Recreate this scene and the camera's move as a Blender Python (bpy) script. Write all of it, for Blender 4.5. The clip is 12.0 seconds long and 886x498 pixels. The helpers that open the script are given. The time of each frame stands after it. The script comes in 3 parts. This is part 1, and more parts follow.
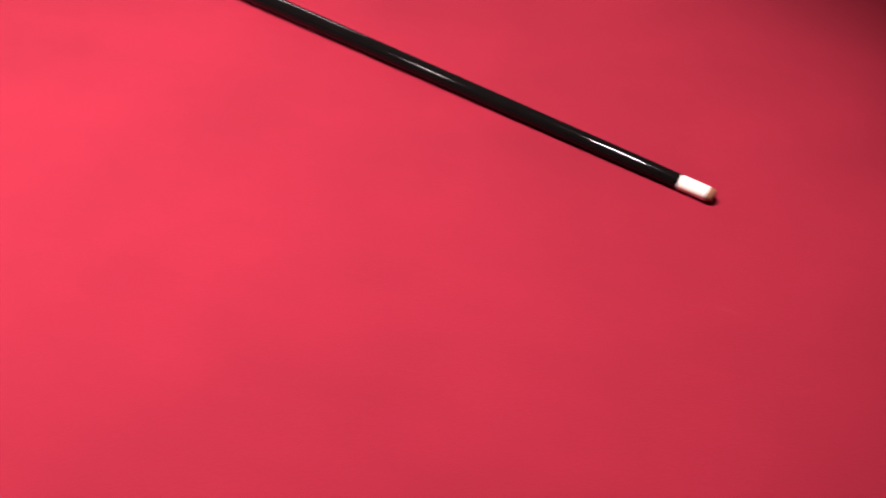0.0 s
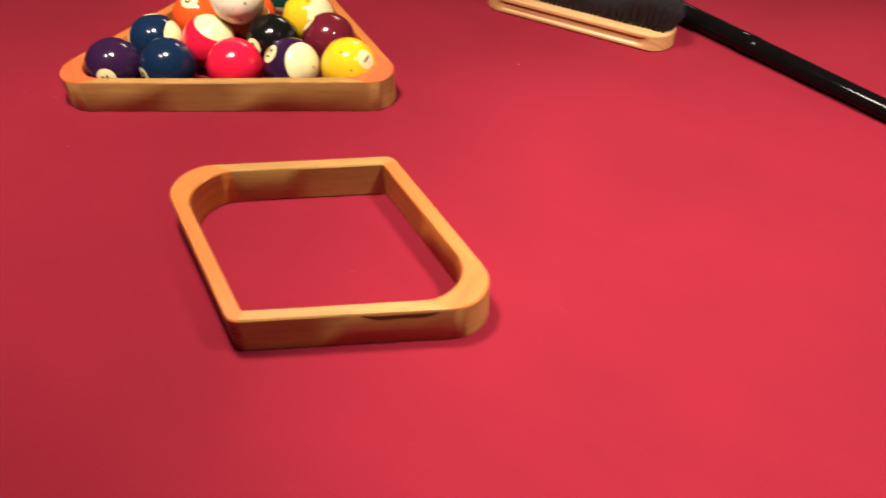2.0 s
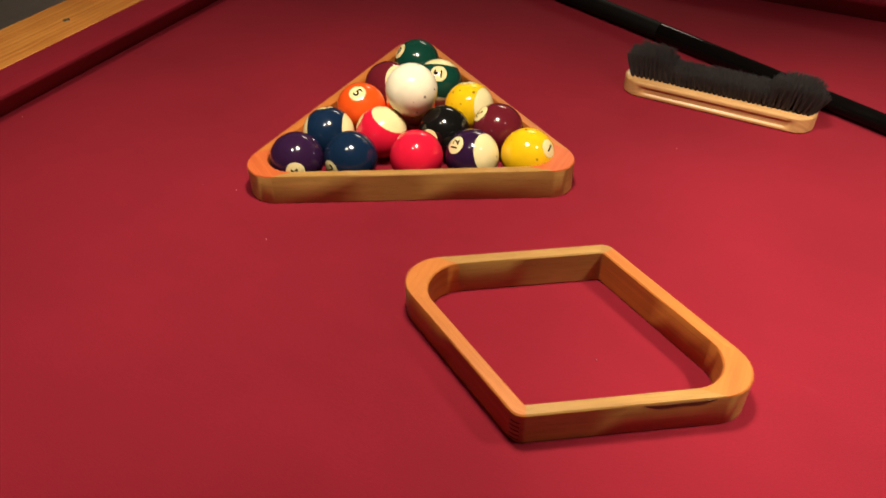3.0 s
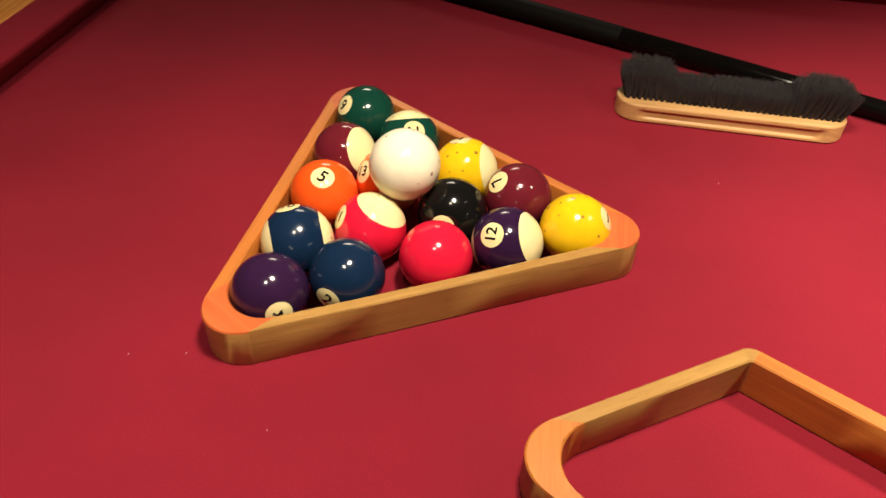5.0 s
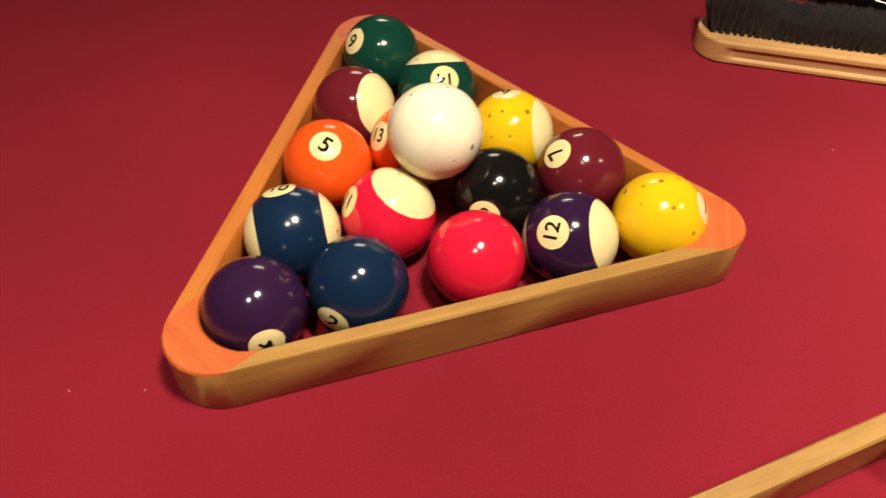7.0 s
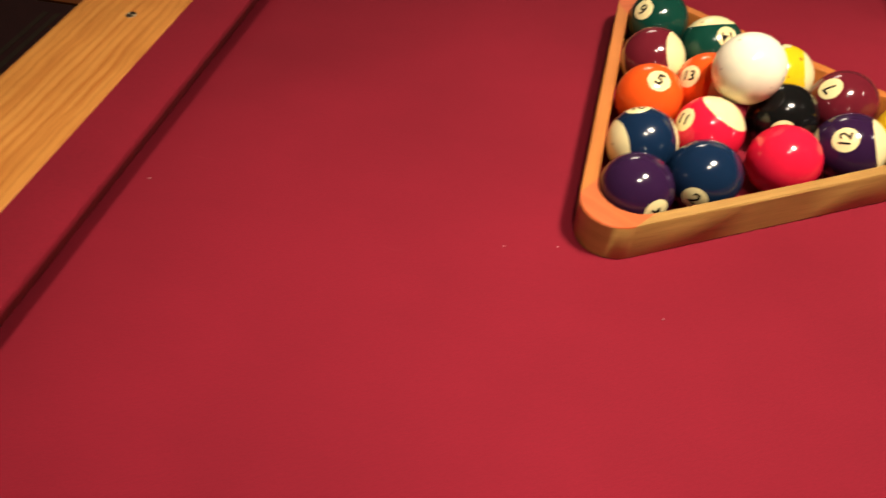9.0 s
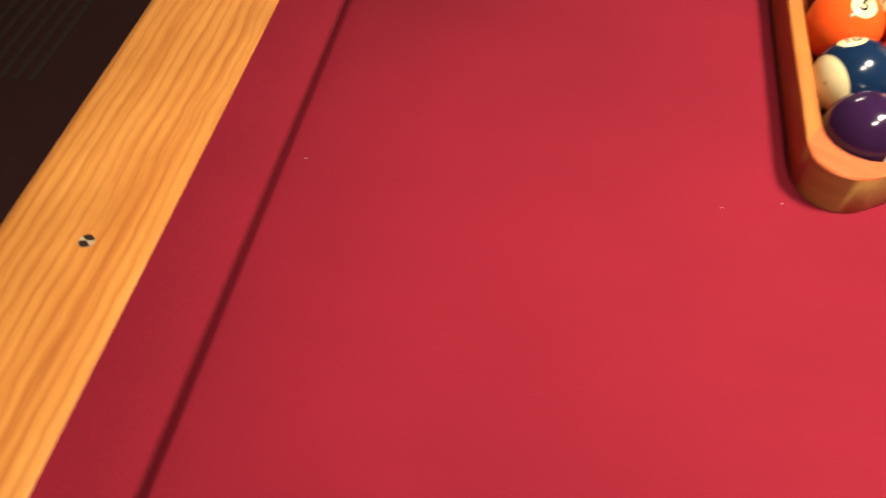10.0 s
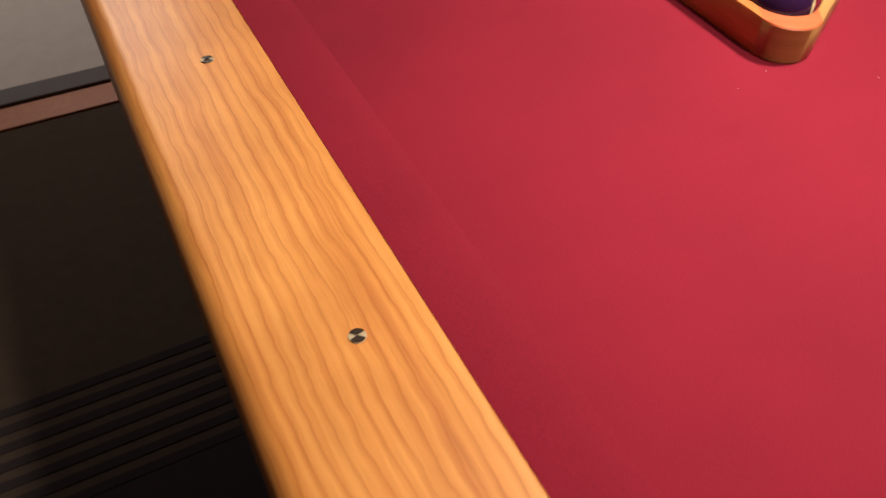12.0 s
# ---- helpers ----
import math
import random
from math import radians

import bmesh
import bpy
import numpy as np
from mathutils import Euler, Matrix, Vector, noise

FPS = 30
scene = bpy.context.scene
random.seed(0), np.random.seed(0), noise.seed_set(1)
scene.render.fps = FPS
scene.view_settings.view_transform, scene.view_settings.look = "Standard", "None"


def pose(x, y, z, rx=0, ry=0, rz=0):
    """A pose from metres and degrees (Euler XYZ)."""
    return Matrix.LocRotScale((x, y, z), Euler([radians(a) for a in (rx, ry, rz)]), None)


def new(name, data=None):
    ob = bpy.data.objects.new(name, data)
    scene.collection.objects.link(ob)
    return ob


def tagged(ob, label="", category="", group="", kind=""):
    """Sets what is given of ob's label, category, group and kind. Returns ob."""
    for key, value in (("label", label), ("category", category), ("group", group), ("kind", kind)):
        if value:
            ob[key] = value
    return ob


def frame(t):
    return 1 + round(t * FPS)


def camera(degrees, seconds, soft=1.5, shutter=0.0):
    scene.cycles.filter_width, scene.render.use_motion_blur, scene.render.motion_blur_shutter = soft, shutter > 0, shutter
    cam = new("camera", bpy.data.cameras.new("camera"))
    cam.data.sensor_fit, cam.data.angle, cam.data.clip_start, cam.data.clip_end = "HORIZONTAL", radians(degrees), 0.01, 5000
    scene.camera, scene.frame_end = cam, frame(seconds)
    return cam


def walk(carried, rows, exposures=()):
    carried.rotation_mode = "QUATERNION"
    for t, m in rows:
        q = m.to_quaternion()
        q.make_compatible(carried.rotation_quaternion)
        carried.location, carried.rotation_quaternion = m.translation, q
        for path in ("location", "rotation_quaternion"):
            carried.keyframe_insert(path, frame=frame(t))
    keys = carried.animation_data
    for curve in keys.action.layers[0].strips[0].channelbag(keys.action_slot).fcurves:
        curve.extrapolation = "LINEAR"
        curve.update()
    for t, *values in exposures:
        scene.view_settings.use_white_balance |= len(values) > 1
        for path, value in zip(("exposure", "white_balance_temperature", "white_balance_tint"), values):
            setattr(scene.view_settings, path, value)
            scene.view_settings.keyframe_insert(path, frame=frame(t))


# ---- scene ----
cam = camera(60.32, 12.0, soft=1.5, shutter=0.5)

# seconds, x, y, z in metres, yaw, pitch and roll in degrees; the cloth lies at z = 0
PATH = [
    (0, 0.8340, -0.8961, 0.4386, -12.05, -47.07, -0.88),
    (0.3, 0.7478, -0.9071, 0.4456, -10.42, -45.79, -0.27),
    (0.5, 0.6684, -0.8532, 0.4513, -12.99, -47.07, 0.90),
    (0.6, 0.6507, -0.8420, 0.4478, -11.26, -46.35, 0.52),
    (0.8, 0.5903, -0.8184, 0.4467, -9.91, -45.35, 1.47),
    (1, 0.5389, -0.8100, 0.4451, -8.48, -44.06, 1.77),
    (1.5, 0.4486, -0.7558, 0.4457, -1.20, -43.83, 0.06),
    (2, 0.3837, -0.6748, 0.4429, 4.21, -44.93, -2.09),
    (2.5, 0.2865, -0.6653, 0.4637, 4.96, -43.89, -2.88),
    (3, 0.1583, -0.6758, 0.4834, 0.41, -40.87, -1.10),
    (3.5, 0.1024, -0.6279, 0.4765, -3.99, -39.80, -0.10),
    (3.7, 0.0864, -0.5927, 0.4696, -4.77, -39.72, -0.33),
    (5.3, -0.0122, -0.3739, 0.4121, -21.28, -42.53, 1.87),
    (5.5, -0.0004, -0.3455, 0.4025, -22.11, -43.23, 2.08),
    (6, 0.0215, -0.2870, 0.3788, -21.82, -45.91, 1.76),
    (6.2, 0.0364, -0.2849, 0.3710, -19.87, -46.51, 0.03),
    (6.5, 0.0317, -0.2695, 0.3656, -20.30, -48.04, 1.44),
    (6.7, 0.0269, -0.2644, 0.3629, -19.68, -48.56, 1.75),
    (8.3, -0.1033, -0.3240, 0.3995, -13.85, -47.29, 1.02),
    (8.5, -0.1434, -0.3315, 0.4188, -14.48, -48.21, 0.67),
    (9, -0.2564, -0.3683, 0.4229, -15.95, -47.53, 0.74),
    (9.5, -0.3174, -0.3466, 0.4255, -15.92, -48.65, -0.43),
    (10, -0.3837, -0.2645, 0.4010, -17.06, -52.70, -2.69),
    (10.5, -0.4809, -0.2378, 0.3809, -29.99, -51.11, 1.73),
    (11, -0.6195, -0.2026, 0.4043, -42.35, -50.38, 3.76),
    (11.5, -0.6421, -0.0990, 0.3668, -52.88, -48.57, 4.79),
    (12, -0.6856, -0.0856, 0.3711, -57.87, -47.24, 1.73),
]
EXPOSURES = [(0.0, 0.83, 5650, 26), (0.5, 0.66, 5700, 26), (1.0, 0.58, 5750, 26), (1.5, 0.55, 5850, 23), (2.0, 0.46, 6050, 16), (2.5, 0.22, 6400, 10), (3.0, 0.05, 6500, 8),
             (3.5, 0.22, 6500, 8), (5.5, 0.28, 6500, 7), (6.0, 0.18, 6500, 7), (6.5, 0.14, 6500, 7), (8.5, 0.18, 6500, 10), (9.0, 0.42, 6400, 10), (9.5, 0.66, 6400, 10), (10.0, 0.86, 6200, 10),
             (10.5, 0.86, 6050, 10), (11.0, 0.82, 6150, 11), (11.5, 0.95, 6300, 12), (12.0, 0.83, 5850, 14)]
walk(cam, [(t, pose(x, y, z, 90 + p, 0, w) @ pose(0, 0, 0, 0, 0, r)) for t, x, y, z, w, p, r in PATH], EXPOSURES)

# ---- plan of the table: a runs along the long side, b along the short side ----
TH = 0.5088
AX = Vector((math.cos(TH), -math.sin(TH), 0))
BX = Vector((math.sin(TH), math.cos(TH), 0))
TABLE = Matrix(((AX.x, BX.x, 0, 0), (AX.y, BX.y, 0, 0), (0, 0, 1, 0), (0, 0, 0, 1)))
A0, A1 = -0.3885, 1.923      # cushion noses at the two ends
B0, B1 = -0.465, 0.691       # cushion noses at the two sides
FLOOR = -0.78

# ---- light: two shaded bulbs over the table, an added tilted spot by its end and an added room fill ----
world = bpy.data.worlds.new("world")
world.use_nodes = True
world.node_tree.nodes["Background"].inputs[0].default_value = (0.05, 0.04, 0.035, 1)
world.node_tree.nodes["Background"].inputs[1].default_value = 0.3
scene.world = world
scene.view_settings.exposure = 0.0


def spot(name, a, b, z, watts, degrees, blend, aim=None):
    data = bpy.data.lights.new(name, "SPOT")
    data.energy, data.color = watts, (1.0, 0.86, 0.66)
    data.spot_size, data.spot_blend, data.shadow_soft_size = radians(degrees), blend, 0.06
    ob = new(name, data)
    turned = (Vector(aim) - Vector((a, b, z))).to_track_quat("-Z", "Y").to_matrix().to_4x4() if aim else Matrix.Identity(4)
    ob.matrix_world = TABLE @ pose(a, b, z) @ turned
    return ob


spot("table_light", 0.235, -0.064, 0.84, 41, 104, 0.9)
spot("table_light", 0.900, 0.100, 0.84, 54, 88, 0.6)
# added spot, no such lamp known; stands in for a torch carried with the camera
spot("torch_fill_spot", 0.08, -0.62, 1.64, 78, 60, 1.0, (-0.56, -0.28, 0.0))
# unseen area light under the ceiling, added to brighten the floor beyond the table
room_fill_light = bpy.data.lights.new("room_fill_light", "AREA")
room_fill_light.shape, room_fill_light.size, room_fill_light.energy, room_fill_light.color = "DISK", 0.9, 22, (1.0, 0.84, 0.66)
new("room_fill_light", room_fill_light).matrix_world = TABLE @ pose(-0.6, 3.0, 1.6)


# ---- materials ----
def material(name):
    m = bpy.data.materials.new(name)
    m.use_nodes = True
    return m, m.node_tree.nodes, m.node_tree.links, m.node_tree.nodes["Principled BSDF"]


def rgb(r, g, b):
    return (r, g, b, 1)


def ramp(nodes, stops):
    node = nodes.new("ShaderNodeValToRGB")
    el = node.color_ramp.elements
    while len(el) < len(stops):
        el.new(0.5)
    for e, (at, colour) in zip(el, stops):
        e.position, e.color = at, colour
    return node


def noise_node(nodes, links, vector, scale, detail=4.0, rough=0.55, distortion=0.0):
    node = nodes.new("ShaderNodeTexNoise")
    node.inputs["Scale"].default_value, node.inputs["Detail"].default_value = scale, detail
    node.inputs["Roughness"].default_value, node.inputs["Distortion"].default_value = rough, distortion
    if vector:
        links.new(vector, node.inputs["Vector"])
    return node


def bump(nodes, links, height, bsdf, strength, distance):
    node = nodes.new("ShaderNodeBump")
    node.inputs["Strength"].default_value, node.inputs["Distance"].default_value = strength, distance
    links.new(height, node.inputs["Height"])
    links.new(node.outputs[0], bsdf.inputs["Normal"])


def mix(nodes, links, kind, fac, a, b):
    node = nodes.new("ShaderNodeMix")
    node.data_type, node.blend_type = "RGBA", kind
    for socket, value in ((node.inputs[0], fac), (node.inputs[6], a), (node.inputs[7], b)):
        if isinstance(value, (int, float, tuple)):
            socket.default_value = value
        else:
            links.new(value, socket)
    return node.outputs[2]


def cloth_material(name, colour):
    m, n, l, s = material(name)
    co = n.new("ShaderNodeTexCoord").outputs["Object"]
    broad = noise_node(n, l, co, 5.0, 3.0)
    fine = noise_node(n, l, co, 900.0, 3.0, 0.7)
    weave = noise_node(n, l, co, 260.0, 2.0, 0.6)
    r1 = ramp(n, [(0.3, rgb(*(c * 0.90 for c in colour))), (0.7, rgb(*(min(1, c * 1.08) for c in colour)))])
    l.new(broad.outputs[0], r1.inputs[0])
    r2 = ramp(n, [(0.25, rgb(0.62, 0.62, 0.62)), (0.72, rgb(1.0, 1.0, 1.0))])
    l.new(fine.outputs[0], r2.inputs[0])
    drawn = n.new("ShaderNodeMapping")
    drawn.inputs["Rotation"].default_value = (0, 0, 0.6)
    drawn.inputs["Scale"].default_value = (6, 34, 1)
    l.new(co, drawn.inputs["Vector"])
    brushed = noise_node(n, l, drawn.outputs[0], 1.0, 5.0, 0.65)
    r5 = ramp(n, [(0.35, rgb(0.972, 0.972, 0.972)), (0.6, rgb(1, 1, 1)), (0.78, rgb(1.0, 1.0, 1.0))])
    l.new(brushed.outputs[0], r5.inputs[0])
    chalk = ramp(n, [(0.70, rgb(0, 0, 0)), (0.85, rgb(0.16, 0.16, 0.16))])
    l.new(brushed.outputs[0], chalk.inputs[0])
    c = mix(n, l, "MULTIPLY", 1.0, mix(n, l, "MULTIPLY", 1.0, r1.outputs[0], r2.outputs[0]), r5.outputs[0])
    l.new(mix(n, l, "MIX", chalk.outputs[0], c, rgb(0.42, 0.10, 0.12)), s.inputs["Base Color"])
    s.inputs["Roughness"].default_value = 0.9
    s.inputs["Specular IOR Level"].default_value = 0.15
    s.inputs["Sheen Weight"].default_value = 0.05
    s.inputs["Sheen Roughness"].default_value = 0.5
    s.inputs["Sheen Tint"].default_value = rgb(1.0, 0.45, 0.5)
    bump(n, l, mix(n, l, "ADD", 1.0, fine.outputs[1], weave.outputs[1]), s, 0.35, 0.0004)
    return m


def wood_material(name, dark, mid, light, length_scale, across_scale, roughness=0.38, coat=0.25, wave=0.0, lines=0.0, pore=0.6, ripple=0.0):
    """Grain runs along U of the map 'grain', which is laid out in metres."""
    m, n, l, s = material(name)
    uv = n.new("ShaderNodeUVMap")
    uv.uv_map = "grain"
    shift = n.new("ShaderNodeObjectInfo")
    move = n.new("ShaderNodeVectorMath")
    move.operation = "ADD"
    l.new(uv.outputs[0], move.inputs[0])
    l.new(shift.outputs["Random"], move.inputs[1])
    warp = noise_node(n, l, move.outputs[0], 9.0, 2.0)
    bent = n.new("ShaderNodeVectorMath")
    bent.operation = "MULTIPLY_ADD"
    l.new(warp.outputs[1], bent.inputs[0])
    bent.inputs[1].default_value = (0, 0.0022 + wave, 0)
    l.new(move.outputs[0], bent.inputs[2])
    if ripple:
        shorten = n.new("ShaderNodeMapping")
        shorten.inputs["Scale"].default_value = (34, 26, 1)
        l.new(move.outputs[0], shorten.inputs["Vector"])
        wobble = noise_node(n, l, shorten.outputs[0], 1.0, 2.0)
        again = n.new("ShaderNodeVectorMath")
        again.operation = "MULTIPLY_ADD"
        l.new(wobble.outputs[1], again.inputs[0])
        again.inputs[1].default_value = (0, ripple, 0)
        l.new(bent.outputs[0], again.inputs[2])
        bent = again
    stretch = n.new("ShaderNodeMapping")
    stretch.inputs["Scale"].default_value = (length_scale, across_scale, 1)
    l.new(bent.outputs[0], stretch.inputs["Vector"])
    grain = noise_node(n, l, stretch.outputs[0], 1.0, 5.0, 0.6, 0.3)
    pores = noise_node(n, l, stretch.outputs[0], 6.0, 3.0, 0.7)
    blotch = noise_node(n, l, move.outputs[0], 14.0, 3.0)
    r1 = ramp(n, [(0.3, rgb(*dark)), (0.5, rgb(*mid)), (0.72, rgb(*light))])
    l.new(grain.outputs[0], r1.inputs[0])
    r2 = ramp(n, [(0.28, rgb(0.55, 0.5, 0.45)), (0.48, rgb(1, 1, 1))])
    l.new(pores.outputs[0], r2.inputs[0])
    r3 = ramp(n, [(0.3, rgb(0.84, 0.80, 0.76)), (0.65, rgb(1, 1, 1))])
    l.new(blotch.outputs[0], r3.inputs[0])
    c = mix(n, l, "MULTIPLY", pore, r1.outputs[0], r2.outputs[0])
    if lines:
        squeeze = n.new("ShaderNodeMapping")
        squeeze.inputs["Scale"].default_value = (0.62, 1, 1)
        l.new(bent.outputs[0], squeeze.inputs["Vector"])
        rings = n.new("ShaderNodeTexWave")
        rings.wave_type, rings.bands_direction, rings.wave_profile = "BANDS", "Y", "SAW"
        for key, value in (("Scale", lines), ("Distortion", 3.6), ("Detail", 3.0), ("Detail Scale", 0.6), ("Detail Roughness", 0.5)):
            rings.inputs[key].default_value = value
        l.new(squeeze.outputs[0], rings.inputs["Vector"])
        r4 = ramp(n, [(0.0, rgb(0.66, 0.50, 0.38)), (0.14, rgb(0.84, 0.74, 0.64)), (0.45, rgb(1, 1, 1)), (0.95, rgb(0.90, 0.84, 0.78))])
        l.new(rings.outputs[1], r4.inputs[0])
        c = mix(n, l, "MULTIPLY", 0.9, c, r4.outputs[0])
    l.new(mix(n, l, "MULTIPLY", 1.0, c, r3.outputs[0]), s.inputs["Base Color"])
    s.inputs["Roughness"].default_value = roughness
    s.inputs["Coat Weight"].default_value = coat
    s.inputs["Coat Roughness"].default_value = 0.2
    bump(n, l, pores.outputs[0], s, 0.12, 0.0004)
    return m


def gloss_material(name, colour, roughness=0.035, spots=0.0, spot_colour=(0.10, 0.035, 0.03)):
    m, n, l, s = material(name)
    co = n.new("ShaderNodeTexCoord").outputs["Object"]
    haze = noise_node(n, l, co, 40.0, 3.0)
    r1 = ramp(n, [(0.3, rgb(*(c * 0.9 for c in colour))), (0.7, rgb(*(min(1, c * 1.05) for c in colour)))])
    l.new(haze.outputs[0], r1.inputs[0])
    out = r1.outputs[0]
    if spots:
        bend = noise_node(n, l, co, 300.0, 2.0)
        warped = n.new("ShaderNodeVectorMath")
        warped.operation = "MULTIPLY_ADD"
        l.new(bend.outputs[1], warped.inputs[0])
        warped.inputs[1].default_value = (0.0022, 0.0022, 0.0022)
        l.new(co, warped.inputs[2])
        cells = n.new("ShaderNodeTexVoronoi")
        cells.inputs["Scale"].default_value = 104.0
        l.new(warped.outputs[0], cells.inputs["Vector"])
        near = ramp(n, [(0.12, rgb(1, 1, 1)), (0.22, rgb(0, 0, 0))])
        l.new(cells.outputs["Distance"], near.inputs[0])
        some = ramp(n, [(spots, rgb(0, 0, 0)), (spots + 0.02, rgb(1, 1, 1))])
        l.new(cells.outputs["Color"], some.inputs[0])
        both = mix(n, l, "MULTIPLY", 1.0, near.outputs[0], some.outputs[0])
        out = mix(n, l, "MIX", both, out, rgb(*(0.22 * c + 0.78 * d for c, d in zip(colour, spot_colour))))
    l.new(out, s.inputs["Base Color"])
    r3 = ramp(n, [(0.3, rgb(roughness, roughness, roughness)), (0.75, rgb(roughness * 2.2, roughness * 2.2, roughness * 2.2))])
    l.new(haze.outputs[0], r3.inputs[0])
    l.new(r3.outputs[0], s.inputs["Roughness"])
    s.inputs["IOR"].default_value = 1.50
    return m


def plain_material(name, colour, roughness=0.7, metal=0.0, scale=60.0, depth=0.0005, contrast=0.25):
    m, n, l, s = material(name)
    co = n.new("ShaderNodeTexCoord").outputs["Object"]
    a, b = noise_node(n, l, co, scale, 5.0, 0.65), noise_node(n, l, co, scale * 0.08, 3.0)
    r1 = ramp(n, [(0.25, rgb(*(c * (1 - contrast) for c in colour))), (0.75, rgb(*(min(1, c * (1 + contrast)) for c in colour)))])
    l.new(mix(n, l, "MIX", 0.45, a.outputs[0], b.outputs[0]), r1.inputs[0])
    l.new(r1.outputs[0], s.inputs["Base Color"])
    s.inputs["Roughness"].default_value, s.inputs["Metallic"].default_value = roughness, metal
    bump(n, l, a.outputs[0], s, 0.3, depth)
    return m


CLOTH = cloth_material("red_worsted_cloth", (0.250, 0.0108, 0.0260))
OAK = wood_material("honey_oak", (0.60, 0.220, 0.044), (0.74, 0.315, 0.068), (0.82, 0.385, 0.095), 3.2, 130.0, 0.45, 0.08, 0.003, 34.0, 0.4, 0.0045)
RACK_SIDE = wood_material("varnished_hardwood", (0.34, 0.182, 0.050), (0.405, 0.222, 0.062), (0.45, 0.256, 0.074), 9.0, 120.0, 0.42, 0.2, 0.002, pore=0.55)
RACK_RED = wood_material("reddish_hardwood", (0.48, 0.096, 0.022), (0.56, 0.120, 0.030), (0.61, 0.148, 0.040), 7.0, 160.0, 0.5, 0.05, pore=0.35)
RACK_TOP = wood_material("orange_brown_hardwood", (0.42, 0.125, 0.020), (0.50, 0.160, 0.027), (0.55, 0.190, 0.036), 6.0, 150.0, 0.5, 0.05, pore=0.35)
RACK_ORANGE = wood_material("amber_hardwood", (0.43, 0.130, 0.024), (0.51, 0.168, 0.031), (0.57, 0.210, 0.042), 6.0, 150.0, 0.45, 0.12, pore=0.4)
MAPLE = wood_material("pale_varnished_wood", (0.50, 0.27, 0.10), (0.62, 0.36, 0.15), (0.68, 0.41, 0.18), 8.0, 260.0, 0.4, 0.3)
BRISTLE = plain_material("charcoal_bristle", (0.036, 0.029, 0.031), 0.85, 0, 300, 0.0002, 0.4)
BLACK_GLOSS = gloss_material("black_lacquer", (0.0035, 0.003, 0.003), 0.05)
BLACK_GLOSS.node_tree.nodes["Principled BSDF"].inputs["Specular IOR Level"].default_value = 0.12
BLACK_MATTE = plain_material("black_wrap", (0.0045, 0.004, 0.004), 0.6, 0, 900, 0.0001, 0.3)
BLACK_MATTE.node_tree.nodes["Principled BSDF"].inputs["Specular IOR Level"].default_value = 0.1
FERRULE = plain_material("white_ferrule", (0.80, 0.74, 0.66), 0.35, 0, 200, 0.0001, 0.035)
LEATHER = plain_material("worn_leather_tip", (0.20, 0.075, 0.035), 0.85, 0, 500, 0.0004, 0.3)
DARK_JOINT = plain_material("dark_glue_line", (0.10, 0.045, 0.015), 0.6)
CREAM = gloss_material("cream_resin", (0.86, 0.74, 0.40), 0.085, 0.66)
WHITE = gloss_material("cue_ball_resin", (0.90, 0.83, 0.64), 0.10, 0.62)
DISC = gloss_material("number_disc_resin", (0.84, 0.72, 0.38), 0.085)
INK = gloss_material("black_resin", (0.012, 0.010, 0.010), 0.035)
PEARL = plain_material("pearl_inlay", (0.50, 0.40, 0.25), 0.2, 0.1, 300, 0.0001, 0.2)
PEARL_DARK = plain_material("dark_inlay", (0.035, 0.022, 0.014), 0.3, 0.0, 300, 0.0001, 0.2)
LINT = plain_material("lint", (0.55, 0.40, 0.38), 0.9)
RUG = plain_material("dark_olive_rug", (0.040, 0.024, 0.013), 0.95, 0, 420, 0.002, 0.35)
RUG_DARK = plain_material("dark_maroon_rug_yarn", (0.011, 0.005, 0.006), 0.95, 0, 420, 0.002, 0.35)
RUG_MAROON = plain_material("maroon_rug_yarn", (0.040, 0.008, 0.008), 0.95, 0, 420, 0.002, 0.35)
CARPET = plain_material("pale_grey_carpet", (0.44, 0.40, 0.37), 0.95, 0, 300, 0.002, 0.15)
STAINED = plain_material("stained_floor_wood", (0.30, 0.082, 0.018), 0.45, 0, 60, 0.0004, 0.3)
GREY_EDGE = plain_material("dark_grey_edging", (0.10, 0.09, 0.09), 0.8, 0, 200, 0.001, 0.2)
WALL = plain_material("tan_wall_paint", (0.26, 0.21, 0.16), 0.85, 0, 90, 0.0005, 0.035)
CEILING = plain_material("off_white_ceiling_paint", (0.46, 0.43, 0.38), 0.9, 0, 90, 0.0005, 0.05)

BALL_COLOURS = {
    "yellow": (0.86, 0.52, 0.010), "blue": (0.006, 0.019, 0.052), "red": (0.72, 0.012, 0.046), "purple": (0.028, 0.009, 0.040),
    "orange": (0.86, 0.095, 0.012), "green": (0.006, 0.050, 0.035), "maroon": (0.135, 0.012, 0.022), "black": (0.006, 0.006, 0.006)}
BALL_PAINT = {k: gloss_material(k + "_resin", v, 0.085, 0.36 if k in ("yellow",) else 0.0) for k, v in BALL_COLOURS.items()}


# ---- mesh helpers ----
def link_mesh(name, bm, mat, smooth=None):
    me = bpy.data.meshes.new(name)
    bm.normal_update()
    bm.to_mesh(me)
    bm.free()
    if mat:
        me.materials.append(mat)
    if smooth is not None:
        me.polygons.foreach_set("use_smooth", [True] * len(me.polygons))
        me.set_sharp_from_angle(angle=radians(smooth))
    return new(name, me)


def part(name, bm, mat, parent, label="", smooth=None):
    ob = link_mesh(name, bm, mat, smooth)
    ob.parent = parent
    return tagged(ob, label) if label else ob


